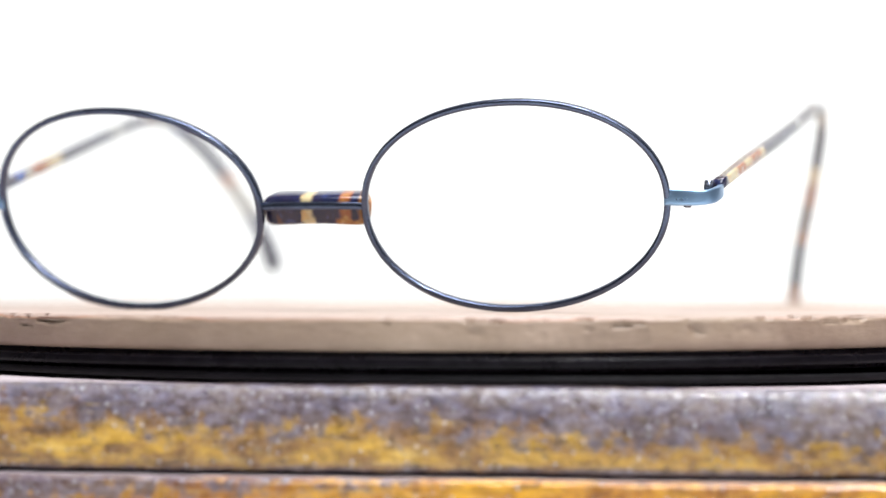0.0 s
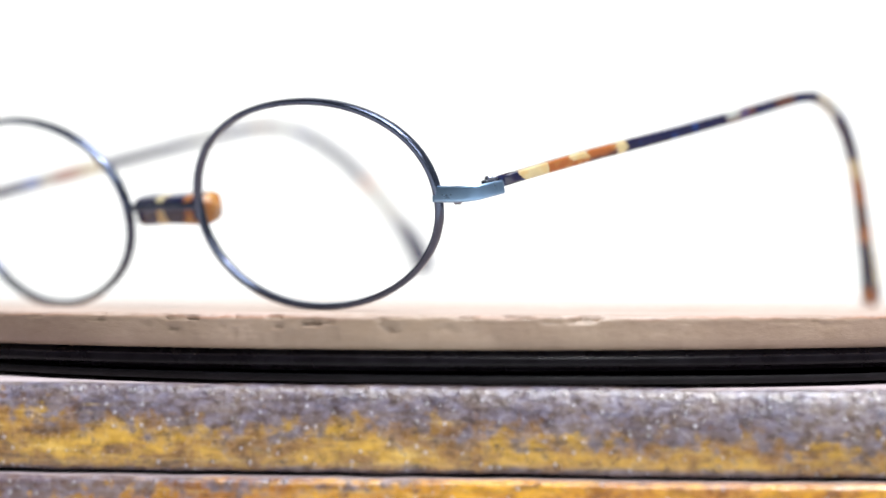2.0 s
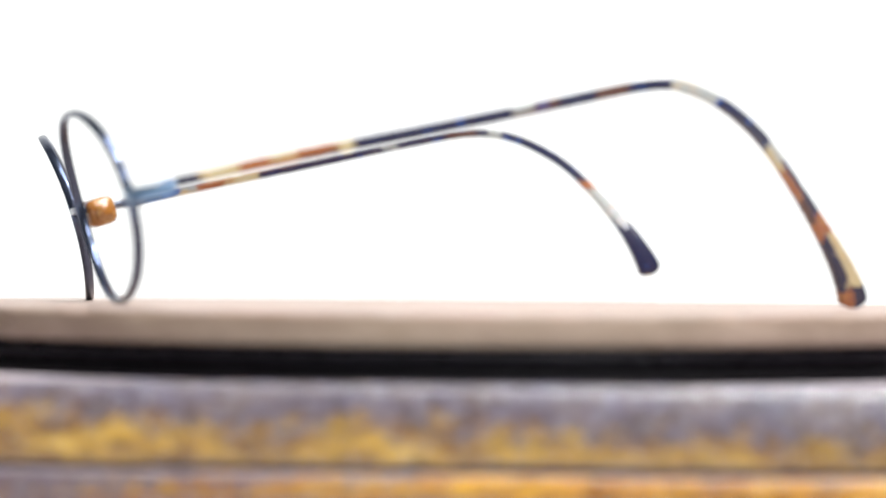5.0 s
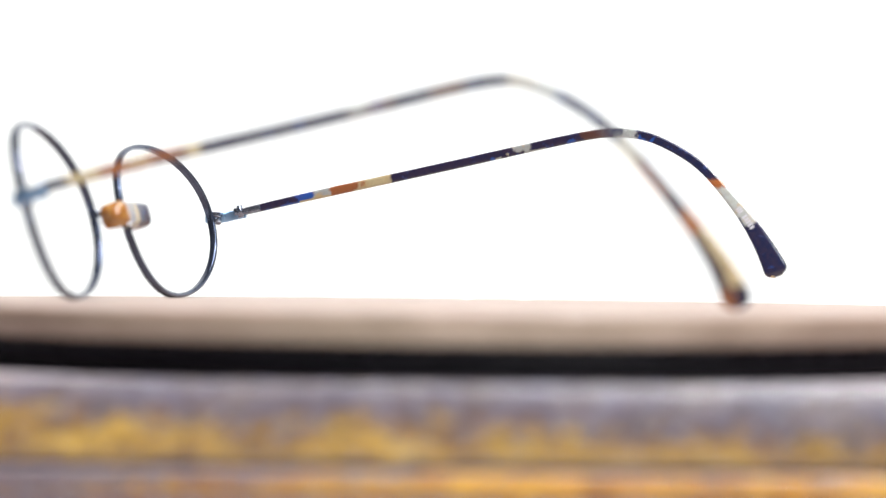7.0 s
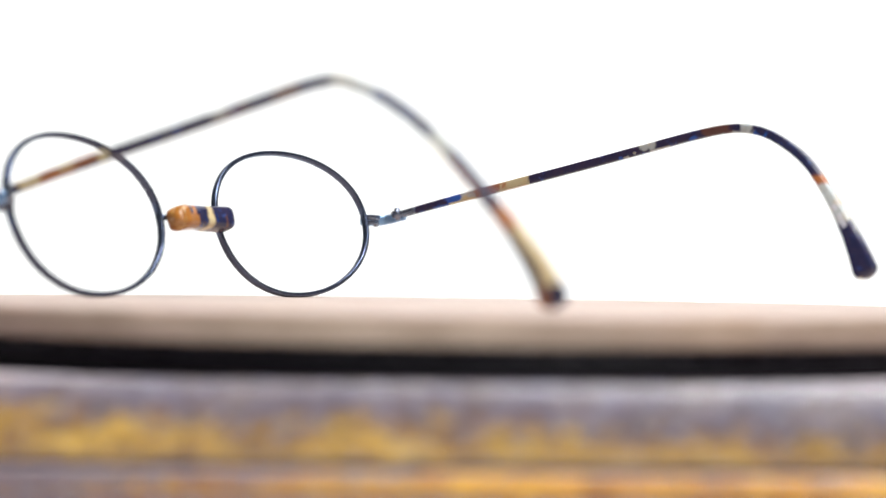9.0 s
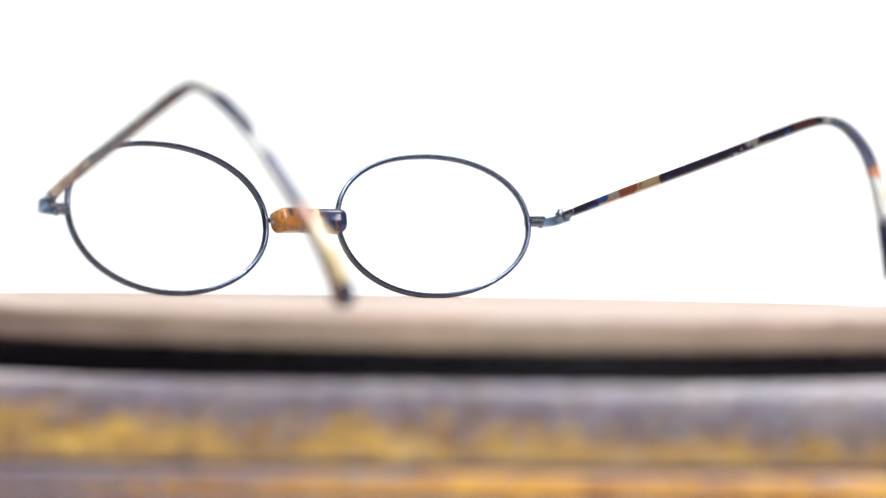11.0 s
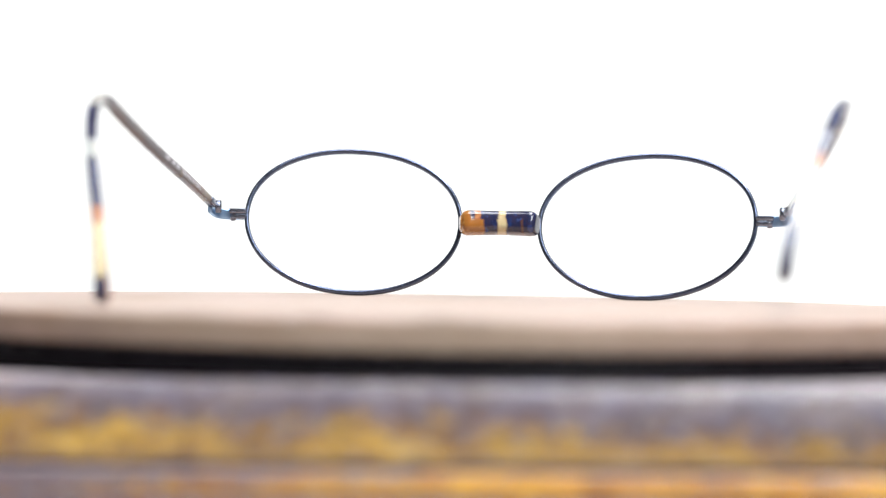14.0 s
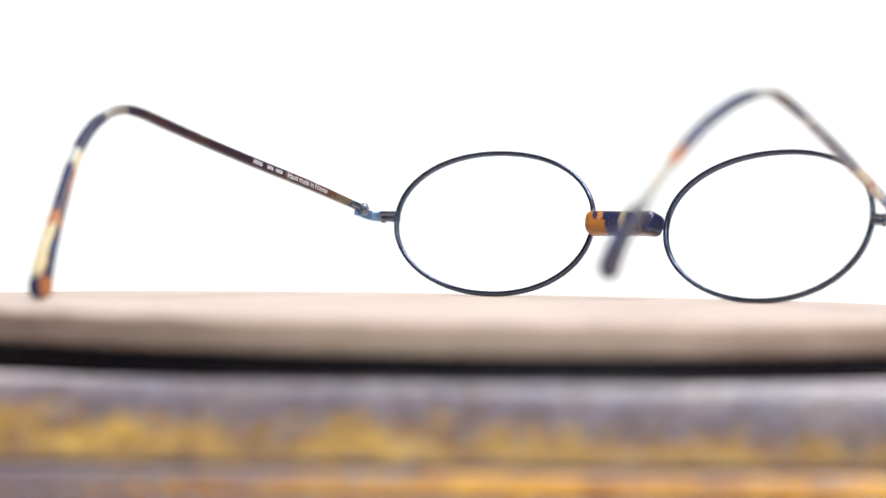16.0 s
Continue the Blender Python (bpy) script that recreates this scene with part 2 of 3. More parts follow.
def varnished(name, dark, mid, light, seed, grey_from, slope):
    """Old varnished wood: ochre patches and grain under a crazed glossy coat, greyer towards the top and, by slope,
    towards one side.
    """
    m, nt, b = material(name)
    raw = object_coords(nt)
    shift = nt.nodes.new("ShaderNodeVectorMath")
    shift.operation = "ADD"
    shift.inputs[1].default_value = (seed, seed * 0.7, seed * 1.3)
    nt.links.new(raw, shift.inputs[0])
    co = shift.outputs[0]
    sep = nt.nodes.new("ShaderNodeSeparateXYZ")
    nt.links.new(raw, sep.inputs[0])
    grain = noise_of(nt, stretched(nt, co, (0.75, 1, 0.8)), 620, 5, 0.62)
    patch = noise_of(nt, stretched(nt, co, (0.42, 1, 1.0)), 270, 5, 0.62)
    wide = noise_of(nt, stretched(nt, co, (1, 0.3, 0.3)), 60, 4)
    speck = noise_of(nt, stretched(nt, co, (0.7, 1, 1.0)), 760, 6, 0.72)
    c = ramp(nt, patch, [(0.33, dark), (0.46, mid), (0.60, light)])
    c = mix(nt, 0.40, c, ramp(nt, grain, [(0.36, dark), (0.5, mid), (0.62, light)]))
    streak = noise_of(nt, stretched(nt, co, (0.16, 1, 2.2)), 700, 4, 0.6)
    c = mix(nt, ramp(nt, streak, [(0.32, (0.6,) * 3), (0.45, (0, 0, 0))]), c, dark)
    c = mix(nt, ramp(nt, streak, [(0.56, (0, 0, 0)), (0.70, (0.55,) * 3)]), c, (0.80, 0.56, 0.20))
    # grey along the upper edge and in a few wide patches, level top painted paler
    reach = sums(nt, "MULTIPLY", sums(nt, "SUBTRACT", sep.outputs[2], grey_from), 210.0)
    reach = sums(nt, "ADD", reach, sums(nt, "MULTIPLY", sums(nt, "SUBTRACT", wide, 0.5), 1.9))
    reach = sums(nt, "ADD", reach, sums(nt, "MULTIPLY", sep.outputs[0], slope))
    reach = sums(nt, "ADD", reach, sums(nt, "MULTIPLY", sums(nt, "SUBTRACT", grain, 0.5), 4.0))
    # grey again along the lower edge
    foot = sums(nt, "MULTIPLY", sums(nt, "SUBTRACT", grey_from - 0.0048, sep.outputs[2]), 900.0)
    reach = sums(nt, "MAXIMUM", reach, sums(nt, "ADD", foot, sums(nt, "MULTIPLY", sums(nt, "SUBTRACT", patch, 0.5), 4.0)))
    greyed = ramp(nt, sums(nt, "ADD", reach, 0.5), [(0.15, (0, 0, 0)), (0.85, (0.85, 0.85, 0.85))])
    grey = ramp(nt, speck, [(0.36, (0.036, 0.032, 0.052)), (0.5, (0.090, 0.085, 0.132)), (0.63, (0.18, 0.175, 0.265))])
    c = mix(nt, greyed, c, grey)
    c = mix(nt, ramp(nt, speck, [(0.34, (0.7, 0.7, 0.7)), (0.46, (0, 0, 0))]), c, dark)
    # round pale glints painted into the colour and raised, one cell in three
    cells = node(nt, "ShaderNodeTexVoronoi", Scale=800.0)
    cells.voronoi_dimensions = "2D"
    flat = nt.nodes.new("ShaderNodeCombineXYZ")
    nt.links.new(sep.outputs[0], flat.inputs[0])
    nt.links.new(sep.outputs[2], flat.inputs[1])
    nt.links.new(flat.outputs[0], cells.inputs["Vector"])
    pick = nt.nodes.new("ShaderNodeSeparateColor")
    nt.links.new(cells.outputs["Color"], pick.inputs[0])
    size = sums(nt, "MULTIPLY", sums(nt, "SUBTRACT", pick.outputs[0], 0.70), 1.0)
    glint_dot = ramp(nt, sums(nt, "SUBTRACT", size, cells.outputs["Distance"]), [(0.0, (0, 0, 0)), (0.14, (1, 1, 1))])
    c = mix(nt, sums(nt, "MULTIPLY", glint_dot, 0.42), c, (0.78, 0.76, 0.84))
    # level top painted pale and matt, for the overhead light on it
    level = nt.nodes.new("ShaderNodeSeparateXYZ")
    nt.links.new(nt.nodes.new("ShaderNodeNewGeometry").outputs["True Normal"], level.inputs[0])
    lit_top = ramp(nt, level.outputs[2], [(0.90, (0, 0, 0)), (0.98, (0.9, 0.9, 0.9))])
    c = mix(nt, lit_top, c, (0.56, 0.48, 0.50))
    nt.links.new(c, b.inputs["Base Color"])
    r = mix(nt, lit_top, ramp(nt, grain, [(0.35, (0.2,) * 3), (0.65, (0.45,) * 3)]), (0.9, 0.9, 0.9))
    nt.links.new(r, b.inputs["Roughness"])
    nt.links.new(sums(nt, "MULTIPLY", sums(nt, "SUBTRACT", 0.92, lit_top), 0.76), b.inputs["Coat Weight"])
    b.inputs["Coat Roughness"].default_value = 0.08
    b.inputs["IOR"].default_value = 1.35
    pits = noise_of(nt, stretched(nt, co, (0.75, 1, 1.15)), 1500, 2, 0.55)
    ripple = noise_of(nt, stretched(nt, co, (0.7, 1, 1)), 600, 2, 0.5)
    grit = ramp(nt, noise_of(nt, stretched(nt, co, (0.9, 1, 1.1)), 1150, 3, 0.6), [(0.57, (0, 0, 0)), (0.66, (1, 1, 1))])
    h = sums(nt, "ADD", sums(nt, "MULTIPLY", pits, 0.55), sums(nt, "MULTIPLY", ripple, 0.55))
    h = sums(nt, "ADD", h, sums(nt, "MULTIPLY", grit, 0.5))
    h = sums(nt, "ADD", h, sums(nt, "MULTIPLY", glint_dot, 0.8))
    bump(nt, b, h, 1.0, 0.00030)
    coat = node(nt, "ShaderNodeBump", Strength=1.0, Distance=0.00034)
    nt.links.new(h, coat.inputs["Height"])
    nt.links.new(coat.outputs["Normal"], b.inputs["Coat Normal"])
    return m


WOOD_PAINT = wood_paint()
BLACK, BLACK_RUBBER = black_plastic("glossy_black_plastic", 1.24, 0.30), black_plastic("black_rubber", 1.30, 0.60)
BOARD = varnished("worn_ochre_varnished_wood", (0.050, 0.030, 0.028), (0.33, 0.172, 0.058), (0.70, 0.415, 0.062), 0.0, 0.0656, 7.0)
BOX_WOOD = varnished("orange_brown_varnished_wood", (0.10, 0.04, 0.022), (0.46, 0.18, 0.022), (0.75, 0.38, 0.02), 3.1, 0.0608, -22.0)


def white_paper(name, glow):
    m, nt, b = material(name)
    co = object_coords(nt)
    c = ramp(nt, noise_of(nt, co, 60, 4), [(0.3, (0.80, 0.80, 0.78)), (0.7, (0.84, 0.84, 0.82))])
    nt.links.new(c, b.inputs["Base Color"])
    b.inputs["Roughness"].default_value = 0.8
    # glow added to the sheet, to whiten it beyond what the lamps give
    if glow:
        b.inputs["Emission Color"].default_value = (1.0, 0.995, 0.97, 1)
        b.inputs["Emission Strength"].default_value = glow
    return m


PAPER, GLOW_PAPER = white_paper("white_table_laminate", 0), white_paper("glowing_white_paper", 0.36)


# ---- mesh helpers ----
def link(name, bm, mat, parent=None, label="", smooth=True):
    me = bpy.data.meshes.new(name)
    bmesh.ops.recalc_face_normals(bm, faces=bm.faces)
    bm.to_mesh(me)
    bm.free()
    if smooth:
        me.polygons.foreach_set("use_smooth", [True] * len(me.polygons))
    me.materials.append(mat)
    ob = new(name, me)
    if parent:
        ob.parent = parent
    if label:
        ob["label"] = label
    return ob


part = link


def box(bm, size, m, bevel=0.0):
    got = bmesh.ops.create_cube(bm, size=1.0, matrix=m @ Matrix.Diagonal((*size, 1)))
    if bevel:
        edges = list({e for v in got["verts"] for e in v.link_edges})
        bmesh.ops.bevel(bm, geom=edges, offset=bevel, segments=2, affect="EDGES", profile=0.6)


def cylinder(bm, r, h, m, seg=20, bevel=0.0):
    got = bmesh.ops.create_cone(bm, cap_ends=True, segments=seg, radius1=r, radius2=r, depth=h, matrix=m)
    if bevel:
        edges = [e for e in {e for v in got["verts"] for e in v.link_edges} if len(e.link_faces) == 2 and any(len(f.verts) > 4 for f in e.link_faces)]
        bmesh.ops.bevel(bm, geom=edges, offset=bevel, segments=2, affect="EDGES")


def rounded(w, h, n=24, power=4.0):
    """A rounded rectangle w by h as a closed ring of points."""
    ring = []
    for i in range(n):
        a = 2 * math.pi * i / n
        c, s = math.cos(a), math.sin(a)
        ring.append((w / 2 * math.copysign(abs(c) ** (2 / power), c), h / 2 * math.copysign(abs(s) ** (2 / power), s)))
    return ring


def spline(points, steps):
    """A smooth curve through the points (Catmull-Rom)."""
    p = [Vector(q) for q in points]
    p = [2 * p[0] - p[1], *p, 2 * p[-1] - p[-2]]
    out = []
    for i in range(1, len(p) - 2):
        for k in range(steps):
            t = k / steps
            a, b, c, d = p[i - 1], p[i], p[i + 1], p[i + 2]
            out.append(0.5 * (2 * b + (c - a) * t + (2 * a - 5 * b + 4 * c - d) * t * t + (3 * b - a - 3 * c + d) * t ** 3))
    return [*out, p[-2]]


def sweep(path, side, sizes, length, closed=False, n=24, power=4.0):
    """A tube along path. side(i, tangent) gives the sideways axis; sizes(s) the width along it and the height across it at arc length s."""
    bm = bmesh.new()
    uv = bm.loops.layers.uv.new("UVMap")
    rings, stations, s = [], [], 0.0
    count = len(path)
    for i, p in enumerate(path):
        if i:
            s += (p - path[i - 1]).length
        ahead = path[(i + 1) % count] if closed or i < count - 1 else p
        behind = path[i - 1] if closed or i else p
        t = (ahead - behind).normalized()
        x = side(i, t)
        x = (x - t * x.dot(t)).normalized()
        y = t.cross(x)
        w, h = sizes(s)
        rings.append([bm.verts.new(p + x * a + y * b) for a, b in rounded(w, h, n, power)])
        stations.append(s)
    last = count if closed else count - 1
    for i in range(last):
        j = (i + 1) % count
        for k in range(n):
            m = (k + 1) % n
            f = bm.faces.new((rings[i][k], rings[i][m], rings[j][m], rings[j][k]))
            for loop, u, v in zip(f.loops, (stations[i], stations[i], stations[j], stations[j]), (k / n, (k + 1) / n, (k + 1) / n, k / n)):
                loop[uv].uv = (u / length, v)
    if not closed:
        for ring, u in ((rings[0], 0.0), (rings[-1], stations[-1])):
            f = bm.faces.new(ring)
            for loop in f.loops:
                loop[uv].uv = (u / length, 0.0)
    return bm


def lathe(profile, segments, shape=None):
    """Turns a profile of (radius, height) round the upright axis; shape(a, i, r, z) may move each point."""
    bm = bmesh.new()
    rings = []
    for k in range(segments):
        a = 2 * math.pi * k / segments
        ring = []
        for i, (r, z) in enumerate(profile):
            if shape:
                r, z = shape(a, i, r, z)
            ring.append(bm.verts.new((r * math.cos(a), r * math.sin(a), z)))
        rings.append(ring)
    for k in range(segments):
        for i in range(len(profile) - 1):
            bm.faces.new((rings[k][i], rings[(k + 1) % segments][i], rings[(k + 1) % segments][i + 1], rings[k][i + 1]))
    bm.faces.new([r[0] for r in rings])
    bm.faces.new([r[-1] for r in rings])
    return bm


def words(text, width, m):
    """Lettering in the built-in font, centred, scaled to the width."""
    data = bpy.data.curves.new("words", "FONT")
    data.body, data.align_x, data.align_y, data.extrude, data.offset = text, "CENTER", "CENTER", 0.01, 0.018
    ob = new("words", data)
    me = bpy.data.meshes.new_from_object(ob.evaluated_get(bpy.context.evaluated_depsgraph_get()))
    bm = bmesh.new()
    bm.from_mesh(me)
    bpy.data.objects.remove(ob)
    bpy.data.meshes.remove(me)
    xs = [v.co.x for v in bm.verts]
    k = width / (max(xs) - min(xs))
    bmesh.ops.transform(bm, matrix=m @ Matrix.Scale(k, 4), verts=bm.verts)
    return bm


# ---- the setting ----
def setting():
    bm = bmesh.new()
    box(bm, (2.4, 2.2, 0.03), pose(0, 0.1, -0.096))
    tagged(link("tabletop", bm, PAPER, smooth=False), "plain white laminate table under the box", "table", kind="structure")
    bm = bmesh.new()
    bend = [(0.30, -0.078), (0.62, -0.076)] + [(0.62 + 0.25 * math.sin(a), 0.174 - 0.25 * math.cos(a)) for a in [radians(d) for d in range(10, 91, 10)]] + [(0.87, 1.1)]
    rows = [[bm.verts.new((x, y, z)) for y, z in bend] for x in (-1.1, 1.1)]
    for i in range(len(bend) - 1):
        bm.faces.new((rows[0][i], rows[1][i], rows[1][i + 1], rows[0][i + 1]))
    ob = link("backdrop", bm, GLOW_PAPER)
    tagged(ob, "seamless white paper behind the table, with an added glow", "backdrop", kind="structure")
    thick = ob.modifiers.new("thickness", "SOLIDIFY")
    thick.thickness, thick.offset = 0.002, 1.0


# ---- box that carries the turntable ----
def plank(name, mat, label, parent, top, bottom, front, back, half, curve, rise, lip=0.0):
    """A board with a worn, rounded front edge; curve is how far the edge leans back, rise how far down it reaches."""
    bm = bmesh.new()
    profile = [(back, bottom), (back, top - lip), (front + curve + 0.0016, top - lip), (front + curve + 0.0009, top - 0.3 * lip), (front + curve + 0.0003, top)]
    for k in range(1, 13):
        a = radians(22 + 68 * k / 12)
        lift, out = (1 - math.cos(a)) / 1.0, math.sin(a)
        start = (1 - math.cos(radians(22)), math.sin(radians(22)))
        profile.append((front + curve * (1 - (out - start[1]) / (1 - start[1])), top - rise * (lift - start[0]) / (1 - start[0])))
    profile += [(front, bottom + 0.0006), (front + 0.0007, bottom)]
    n = 420
    rings = []
    for i in range(n + 1):
        x = -half + 2 * half * i / n
        ring = []
        for j, (y, z) in enumerate(profile):
            d = 0.0
            if j > 2:
                d = 0.00022 * noise.noise((x * 190, z * 260, 1.7)) + 0.0003 * noise.noise((x * 40, z * 30, 5.2))
            ring.append(bm.verts.new((x, y + d, z + 0.6 * d)))
        rings.append(ring)
    for i in range(n):
        for j in range(len(profile)):
            k = (j + 1) % len(profile)
            bm.faces.new((rings[i][j], rings[i][k], rings[i + 1][k], rings[i + 1][j]))
    bm.faces.new(rings[0])
    bm.faces.new(rings[-1])
    return part(name, bm, mat, parent, label)


def wooden_box():
    thing = new("wooden_box")
    thing.matrix_world = pose(0, 0, -0.081, 0, 0, -2.2)
    tagged(thing, "old varnished wooden box, worn ochre and grey, under the turntable", "box")
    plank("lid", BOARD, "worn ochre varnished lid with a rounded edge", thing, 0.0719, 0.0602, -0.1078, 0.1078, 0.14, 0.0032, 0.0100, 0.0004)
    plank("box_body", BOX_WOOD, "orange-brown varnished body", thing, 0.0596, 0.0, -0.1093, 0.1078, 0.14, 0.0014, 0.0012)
    # black strip added inside the open gap under the lid, as its shade
    bm = bmesh.new()
    box(bm, (0.272, 0.208, 0.0012), pose(0, 0, 0.0599))
    part("seam_shade", bm, BLACK, thing, "black strip for the shade in the gap under the lid", smooth=False)


# ---- turntable ----
def chips(a, i, r, z):
    x, y = math.cos(a), math.sin(a)
    where = noise.noise((x * 3.1, y * 3.1, 0.4)) + 0.5 * noise.noise((x * 9, y * 9, 3.3))
    ragged = noise.noise((x * 20, y * 20, z * 2300)) + 0.45 * noise.noise((x * 70, y * 70, 2 + z * 3600))
    small = 0.00005 * noise.noise((x * 160, y * 160, z * 900))
    if 2 <= i <= 12:
        bite = max(0.0, ragged - 0.2) * (0.0005 + 0.0046 * max(0.0, where - 0.04))
        fall = max(0.0, 1 - abs(i - 5) / 6)
        return r - bite * (0.4 + fall) + small, z - 0.55 * bite * fall
    return r + small, z


def turntable():
    """The base stands still; the platter and the wooden disc on it turn together, and are returned."""
    thing = new("turntable")
    tagged(thing, "turntable, pale worn wooden disc on a glossy black platter", "turntable")
    R = 0.1031
    prof = [(0.02, 0.0), (0.06, 0.0), (R - 0.0022, 0.0), (R - 0.0012, -0.00002), (R - 0.0006, -0.00012), (R - 0.0002, -0.0004), (R, -0.0007), (R, -0.0010), (R, -0.0013),
            (R, -0.0017), (R, -0.0021), (R, -0.0027), (R, -0.0034), (R - 0.0001, -0.0042), (R - 0.0005, -0.0048), (R - 0.0007, -0.0049), (0.05, -0.0049)]
    disc = part("wooden_disc", lathe(prof, 1400, chips), WOOD_PAINT, thing, "pale pinkish wooden disc with a chipped tan edge")
    prof = [(0.05, -0.00495), (R - 0.0012, -0.00495), (R - 0.0010, -0.0051), (R - 0.0008, -0.0056), (R - 0.0002, -0.00575), (R + 0.00022, -0.00582), (R + 0.0003, -0.0059), (R + 0.00034, -0.0061),
            (R + 0.00042, -0.0066), (R + 0.00043, -0.0069), (R + 0.0003, -0.0071), (R - 0.0004, -0.0072), (R - 0.0008, -0.0073), (R - 0.0008, -0.0078), (0.05, -0.0078)]
    platter = part("platter", lathe(prof, 360), BLACK, thing, "glossy black platter rim")
    prof = [(0.09, -0.0087), (R - 0.0005, -0.0087), (R - 0.0004, -0.0080), (R - 0.0001, -0.0078), (R + 0.0001, -0.0079), (R + 0.0001, -0.0084), (R + 0.0001, -0.0088), (R, -0.0089), (0.09, -0.0089)]
    part("base", lathe(prof, 240), BLACK_RUBBER, thing, "matt black base ring")
    bm = bmesh.new()
    cylinder(bm, 0.030, 0.0009, pose(0, 0, -0.00825), 64)
    part("bearing", bm, BLACK, thing, smooth=False)
    return disc, platter


# ---- eyeglasses ----
HALF, RIM_A, RIM_B = 0.03165, 0.02353, 0.01641
TILT = -16.3
RIMS = {1: (5.45, -15.98, 2.05, 0.01611, 5.58), -1: (5.46, -16.71, 3.31, 0.01603, 7.72)}      # wrap, tilt, roll, height, bow of each rim
BAR_Z = 0.0160


def rim_pose(sign):
    """Lens-plane axes: sideways, up and the centre; sign +1 for the one rim, -1 for the other."""
    wrap, tilt, roll, z, _ = RIMS[sign]
    w, t, r = radians(wrap) * sign, radians(tilt), radians(roll) * sign
    u = Vector((math.cos(w), math.sin(w), 0))
    back = Vector((-math.sin(w), math.cos(w), 0))
    up = Vector((0, 0, 1)) * math.cos(t) + back * math.sin(t)
    return u * math.cos(r) + up * math.sin(r), up * math.cos(r) - u * math.sin(r), Vector((sign * HALF, 0, z))


def rim_point(sign, a, inset=0.00046):
    """A point of the rim at the angle a: an oval a little fuller than an ellipse, bowed like the lens that it held."""
    u, up, c = rim_pose(sign)
    rx, rz, bow = RIM_A - inset, RIM_B - inset, RIMS[sign][4]
    x = rx * math.copysign(abs(math.cos(a)) ** 0.955, math.cos(a))
    z = rz * math.copysign(abs(math.sin(a)) ** 0.955, math.sin(a))
    return c + u * x + up * z + up.cross(u) * bow * (x * x + z * z - (rx * rx + rz * rz) / 2)


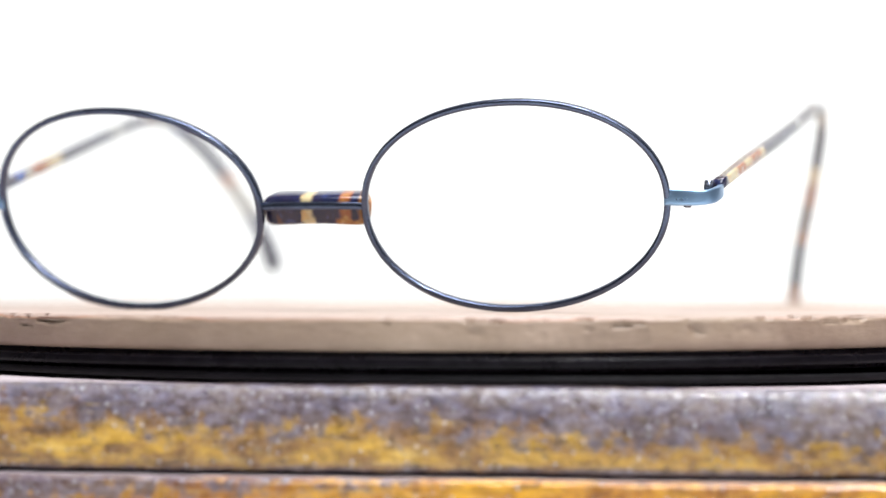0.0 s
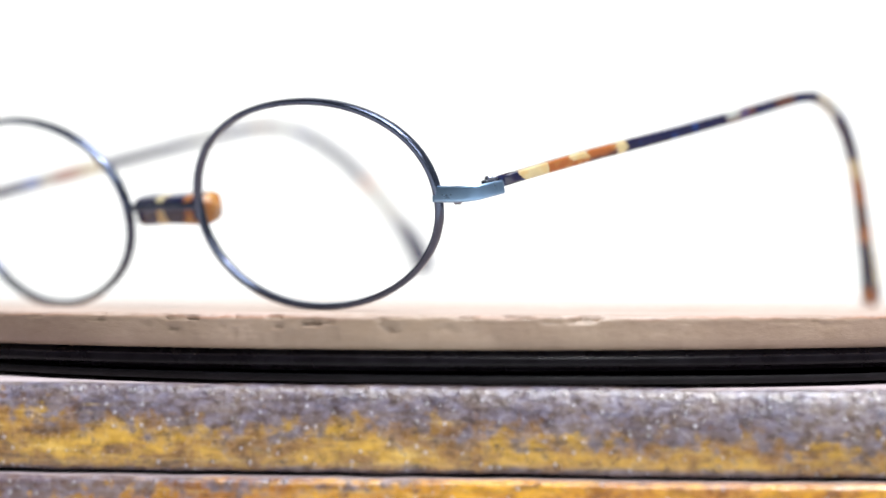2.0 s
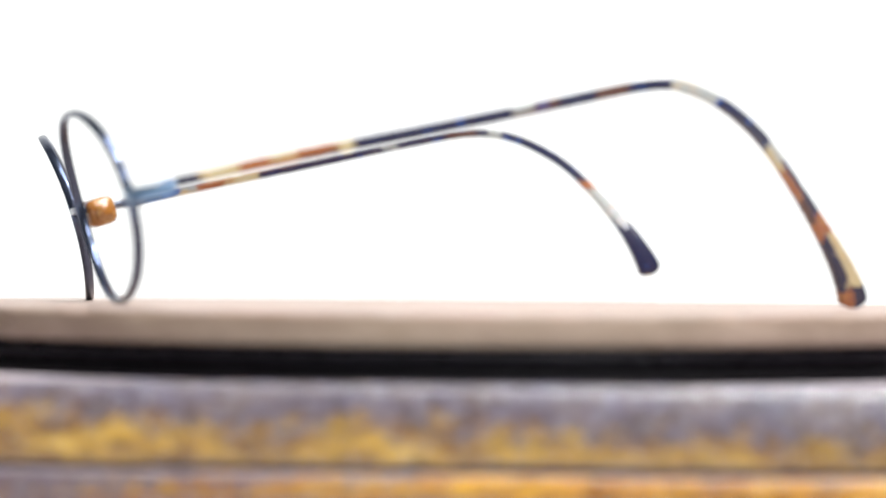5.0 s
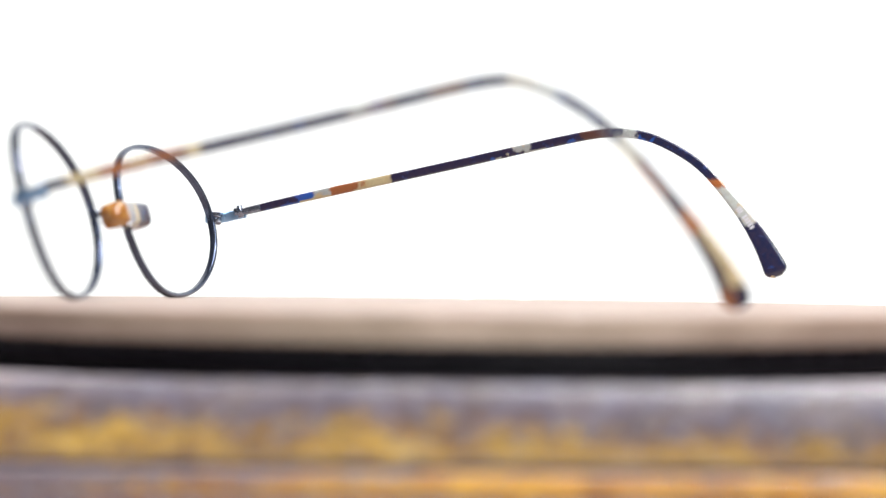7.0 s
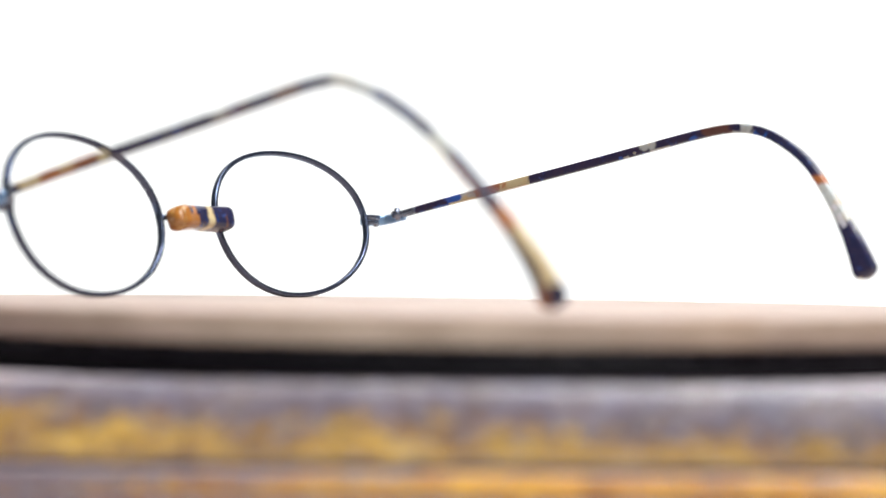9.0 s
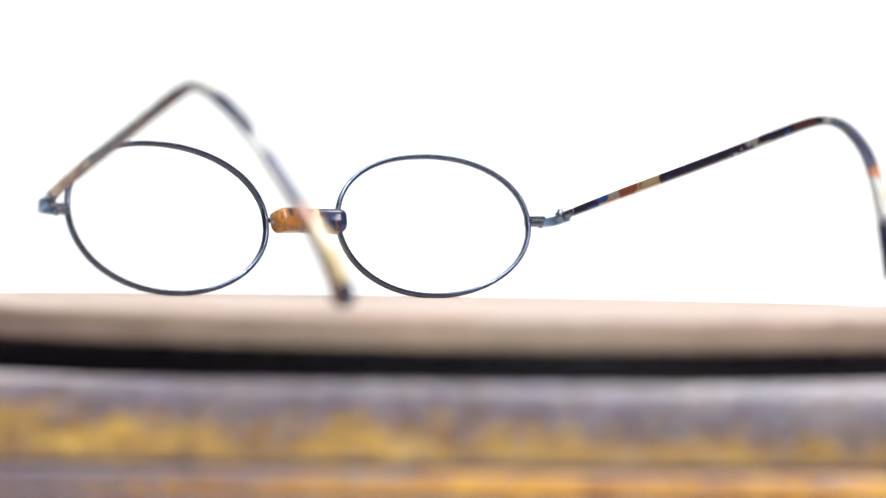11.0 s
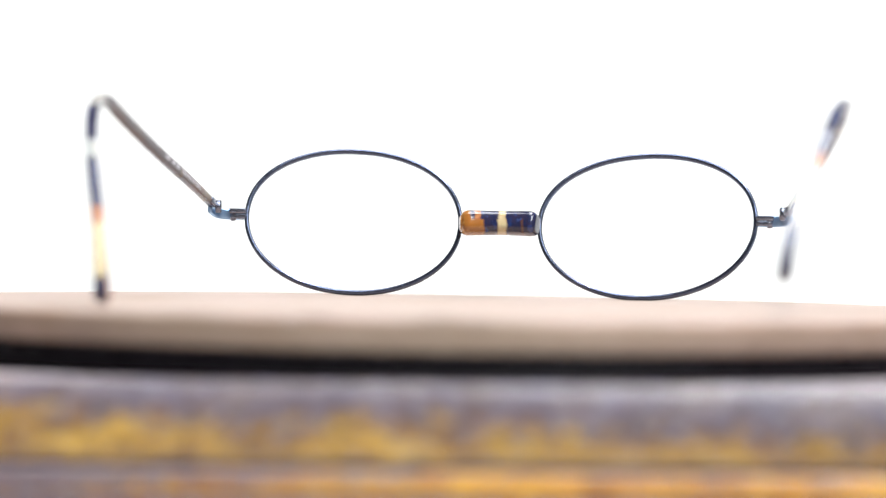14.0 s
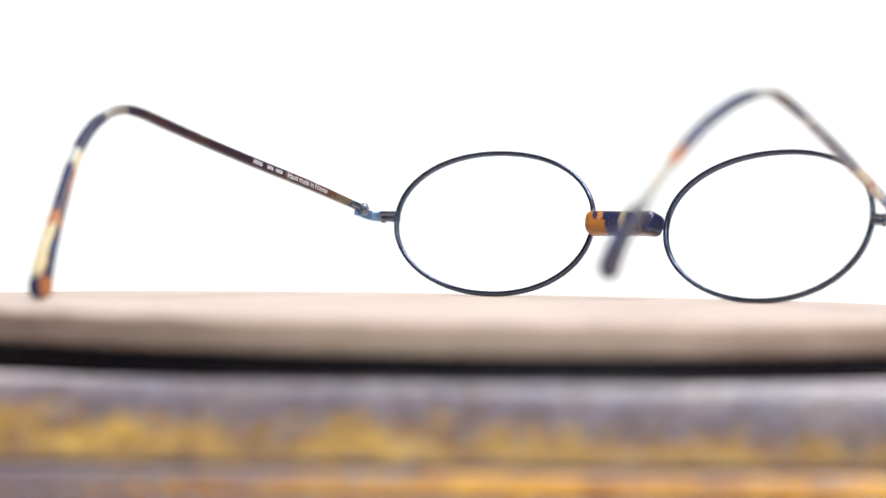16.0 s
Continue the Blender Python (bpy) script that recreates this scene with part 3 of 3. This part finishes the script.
def eyeglasses():
    thing = new("eyeglasses")
    tagged(thing, "oval wire-rimmed eyeglasses, navy metal with tortoise acetate temples, standing open", "eyeglasses")
    wire, deep = 0.00104, 0.00165
    for sign in (1, -1):
        u, up, c = rim_pose(sign)
        axis = u.cross(up)
        n = 160
        path = [rim_point(sign, 2 * math.pi * (k + 0.5) / n) for k in range(n)]
        part("rim", sweep(path, lambda i, t: axis, lambda s: (deep, wire), 0.13, True, 16, 3.0), RIM_METAL, thing, "dark navy metal wire rim")

    # metal bar and the acetate saddle on it
    inner = rim_point(1, math.pi)
    path = spline([(-inner.x, inner.y + 0.0004, BAR_Z), (-0.004, inner.y - 0.0005, BAR_Z + 0.0001), (0.004, inner.y - 0.0005, BAR_Z + 0.0001), (inner.x, inner.y + 0.0004, BAR_Z)], 6)
    part("bridge_bar", sweep(path, lambda i, t: Vector((0, 1, 0)), lambda s: (0.0011, 0.0012), 0.02, n=16), RIM_METAL, thing, "dark metal bar between the rims")
    y0 = inner.y + 0.0029
    ends = [-math.cos(math.pi * k / 48) * PAD_LENGTH / 2 for k in range(49)]
    path = [Vector((x, y0 + 0.0011 * (x / 0.0083) ** 2, BAR_Z - 0.0001 * (x / 0.0083) ** 2)) for x in ends]

    def pad_size(s):
        e = max(0.0, min(s, PAD_LENGTH * 1.004 - s))
        k = math.sqrt(max(0.0, 1 - max(0.0, 1 - e / 0.0017) ** 2)) * 0.42 + 0.58
        waist = 1 - 0.06 * math.exp(-((s - PAD_LENGTH / 2) / 0.004) ** 2)
        return 0.0054 * k, 0.0050 * k * waist
    part("bridge_pad", sweep(path, lambda i, t: Vector((0, math.cos(radians(TILT)), -math.sin(radians(TILT)))), pad_size, PAD_LENGTH, n=32, power=3.6), ACETATE_PAD, thing, "amber and navy tortoise acetate saddle")

    curves = {
        1: [(0.0610, 0.0094, 0.0192), (0.0626, 0.0288, 0.0238), (0.0641, 0.0474, 0.0276), (0.0658, 0.0722, 0.0332), (0.0661, 0.0803, 0.0351), (0.0662, 0.0848, 0.0358), (0.0666, 0.0883, 0.0359), (0.0666, 0.0918, 0.0348), (0.0660, 0.0955, 0.0334),
            (0.0653, 0.0996, 0.0309), (0.0640, 0.1044, 0.0271), (0.0622, 0.1098, 0.0208), (0.0598, 0.1157, 0.0136), (0.0584, 0.1198, 0.0078), (0.0575, 0.1224, 0.0028), (0.0572, 0.1228, 0.0002)],
        -1: [(-0.0609, 0.0092, 0.0187), (-0.0622, 0.0235, 0.0221), (-0.0635, 0.0407, 0.0259), (-0.0650, 0.0603, 0.0303), (-0.0658, 0.0781, 0.0344), (-0.0658, 0.0859, 0.0358), (-0.0657, 0.0897, 0.0360), (-0.0650, 0.0936, 0.0357),
             (-0.0637, 0.0986, 0.0344), (-0.0616, 0.1055, 0.0306), (-0.0600, 0.1098, 0.0270), (-0.0571, 0.1159, 0.0201), (-0.0551, 0.1195, 0.0153), (-0.0538, 0.1228, 0.0098), (-0.0531, 0.1247, 0.0056)]}
    for sign in (1, -1):
        path = spline(curves[sign], 8)
        for _ in range(24):
            path = [path[0]] + [0.25 * a + 0.5 * b + 0.25 * c for a, b, c in zip(path, path[1:], path[2:])] + [path[-1]]
        total = sum((b - a).length for a, b in zip(path, path[1:]))

        def sizes(s):
            h = 0.00165 + 0.0003 * min(1, s / 0.02)
            w = 0.0016 + 0.0003 * min(1, s / 0.03)
            k = max(0.0, (s - 0.086) / (total - 0.086))
            h += 0.0034 * max(0.0, (k - 0.42) / 0.58) ** 1.8
            end = max(0.0, 1 - (total - s) / 0.0018)
            cap = math.sqrt(max(0.08, 1 - end * end))
            return w * (0.5 + 0.5 * cap) * (1 + 0.25 * k), h * cap
        temple = part("temple", sweep(path, lambda i, t: Vector((sign, 0, 0)), sizes, TEMPLE_LENGTH, n=48, power=5.0),
                      ACETATE_A if sign > 0 else ACETATE_B, thing, "navy, orange and cream tortoise acetate temple")
        # flat metal sleeve at the hinge end of the temple
        lead = (path[6] - path[0]).normalized()
        bm = bmesh.new()
        box(bm, (0.0006, 0.0046, 0.0014), Matrix.Translation(path[0] + lead * 0.0012 - Vector((sign * 0.0008, 0, 0))) @ lead.to_track_quat("Y", "Z").to_matrix().to_4x4(), 0.0002)
        part("hinge_leaf", bm, STEEL, temple, "dull steel hinge leaf")

        # printing on the inner face
        def inner_at(s, lift):
            d = 0.0
            for p, r in zip(path, path[1:]):
                step = (r - p).length
                if d + step >= s:
                    t = (r - p).normalized()
                    out = Vector((-sign, 0, 0))
                    out = (out - t * out.dot(t)).normalized()
                    return p + (r - p) * ((s - d) / step) + out * (sizes(s)[0] / 2 + lift), t, out
                d += step
        marks = [(0.0288, 0.0313), (0.0321, 0.0342), (0.0358, 0.0390)] if sign > 0 else [(0.1162, 0.1176), (0.1184, 0.1219)]
        for s0, s1 in marks:
            bm = bmesh.new()
            count = max(3, round((s1 - s0) / 0.0007))
            for k in range(count):
                p, t, out = inner_at(s0 + (s1 - s0) * (k + 0.5) / count, 0.00002)
                m = Matrix((t, out, t.cross(out))).transposed().to_4x4()
                box(bm, ((s1 - s0) / count * 0.72, 0.00006, 0.00075 if sign > 0 else 0.0011), Matrix.Translation(p) @ m)
            part("print_bars", bm, PRINT, temple, "silver print", smooth=False)
        if sign > 0:
            p, t, out = inner_at(0.0198, 0.00004)
            part("lettering", words("Hand made in France", 0.0142, Matrix.Translation(p) @ Matrix((-t, out.cross(-t), out)).transposed().to_4x4()), PRINT, temple, "silver print", smooth=False)

        # end piece, from the rim out and round to the hinge
        u, up, c = rim_pose(sign)
        outer = rim_point(sign, 0 if sign > 0 else math.pi, 0.0008)
        z = 0.0172
        pts = [(outer.x, outer.y - 0.0003, z), (sign * 0.0570, outer.y - 0.0002, z - 0.0001), (sign * 0.0592, outer.y + 0.0003, z - 0.0001), (sign * 0.0607, outer.y + 0.0014, z + 0.0001), (sign * 0.0614, outer.y + 0.0036, z + 0.0006), (sign * 0.0615, 0.0090, z + 0.0011)]
        path = spline(pts, 6)

        def piece(s):
            return 0.00095, 0.0025 - 0.0005 * min(1, s / 0.012)
        end = part("end_piece", sweep(path, lambda i, t: t.cross(Vector((0, 0, 1))), piece, 0.01, n=20, power=5.0), BLUE_METAL, thing, "light blue anodised metal end piece")
        bm = bmesh.new()
        box(bm, (0.0036, 0.0015, 0.0011), pose(sign * 0.0564, outer.y + 0.0012, z + 0.00062), 0.0002)
        box(bm, (0.0032, 0.0013, 0.0010), pose(sign * 0.0562, outer.y + 0.0012, z - 0.00058), 0.0002)
        part("closing_block", bm, STEEL, end, "dull steel closing block")
        bm = bmesh.new()
        cylinder(bm, 0.00062, 0.0027, pose(sign * 0.0574, outer.y + 0.0012, z - 0.0002), 16, 0.00015)
        part("screw", bm, STEEL, end, "small steel screw")
        bm = bmesh.new()
        box(bm, (0.0012, 0.0019, 0.0016), pose(sign * 0.0599, 0.0078, z + 0.0014, 10, 0, 0), 0.0002)
        cylinder(bm, 0.00065, 0.0027, pose(sign * 0.0598, 0.0082, z + 0.0014, 10, 0, 0), 16, 0.00012)
        part("hinge", bm, STEEL, end, "small steel barrel hinge")
    return thing


setting()
wooden_box()
DISC, PLATTER = turntable()
GLASSES = eyeglasses()


# ---- what moves ----
def motions():
    seat = pose(-0.02205, -0.06442, 0.0001, 0, 0, -16.026)
    lean = pose(0, 0, 0, -0.1250, -0.3815, 0)        # the platter is not quite level on its axle, and they stand a little askew on it
    times = [0.5 * k for k in range(33)]
    tip = pose(0, 0, 0, -0.189, -0.408, 0)
    for turning in (DISC, PLATTER):
        walk(turning, [(t, pose(0, 0, 0, 0, 0, TURN * t) @ tip) for t in times])
    walk(GLASSES, [(t, pose(0, 0, 0, 0, 0, TURN * t) @ lean @ seat) for t in times])
    walk(focus_mark, [(t, Matrix.Translation(EYE + AHEAD * d)) for t, d in FOCUS])


motions()
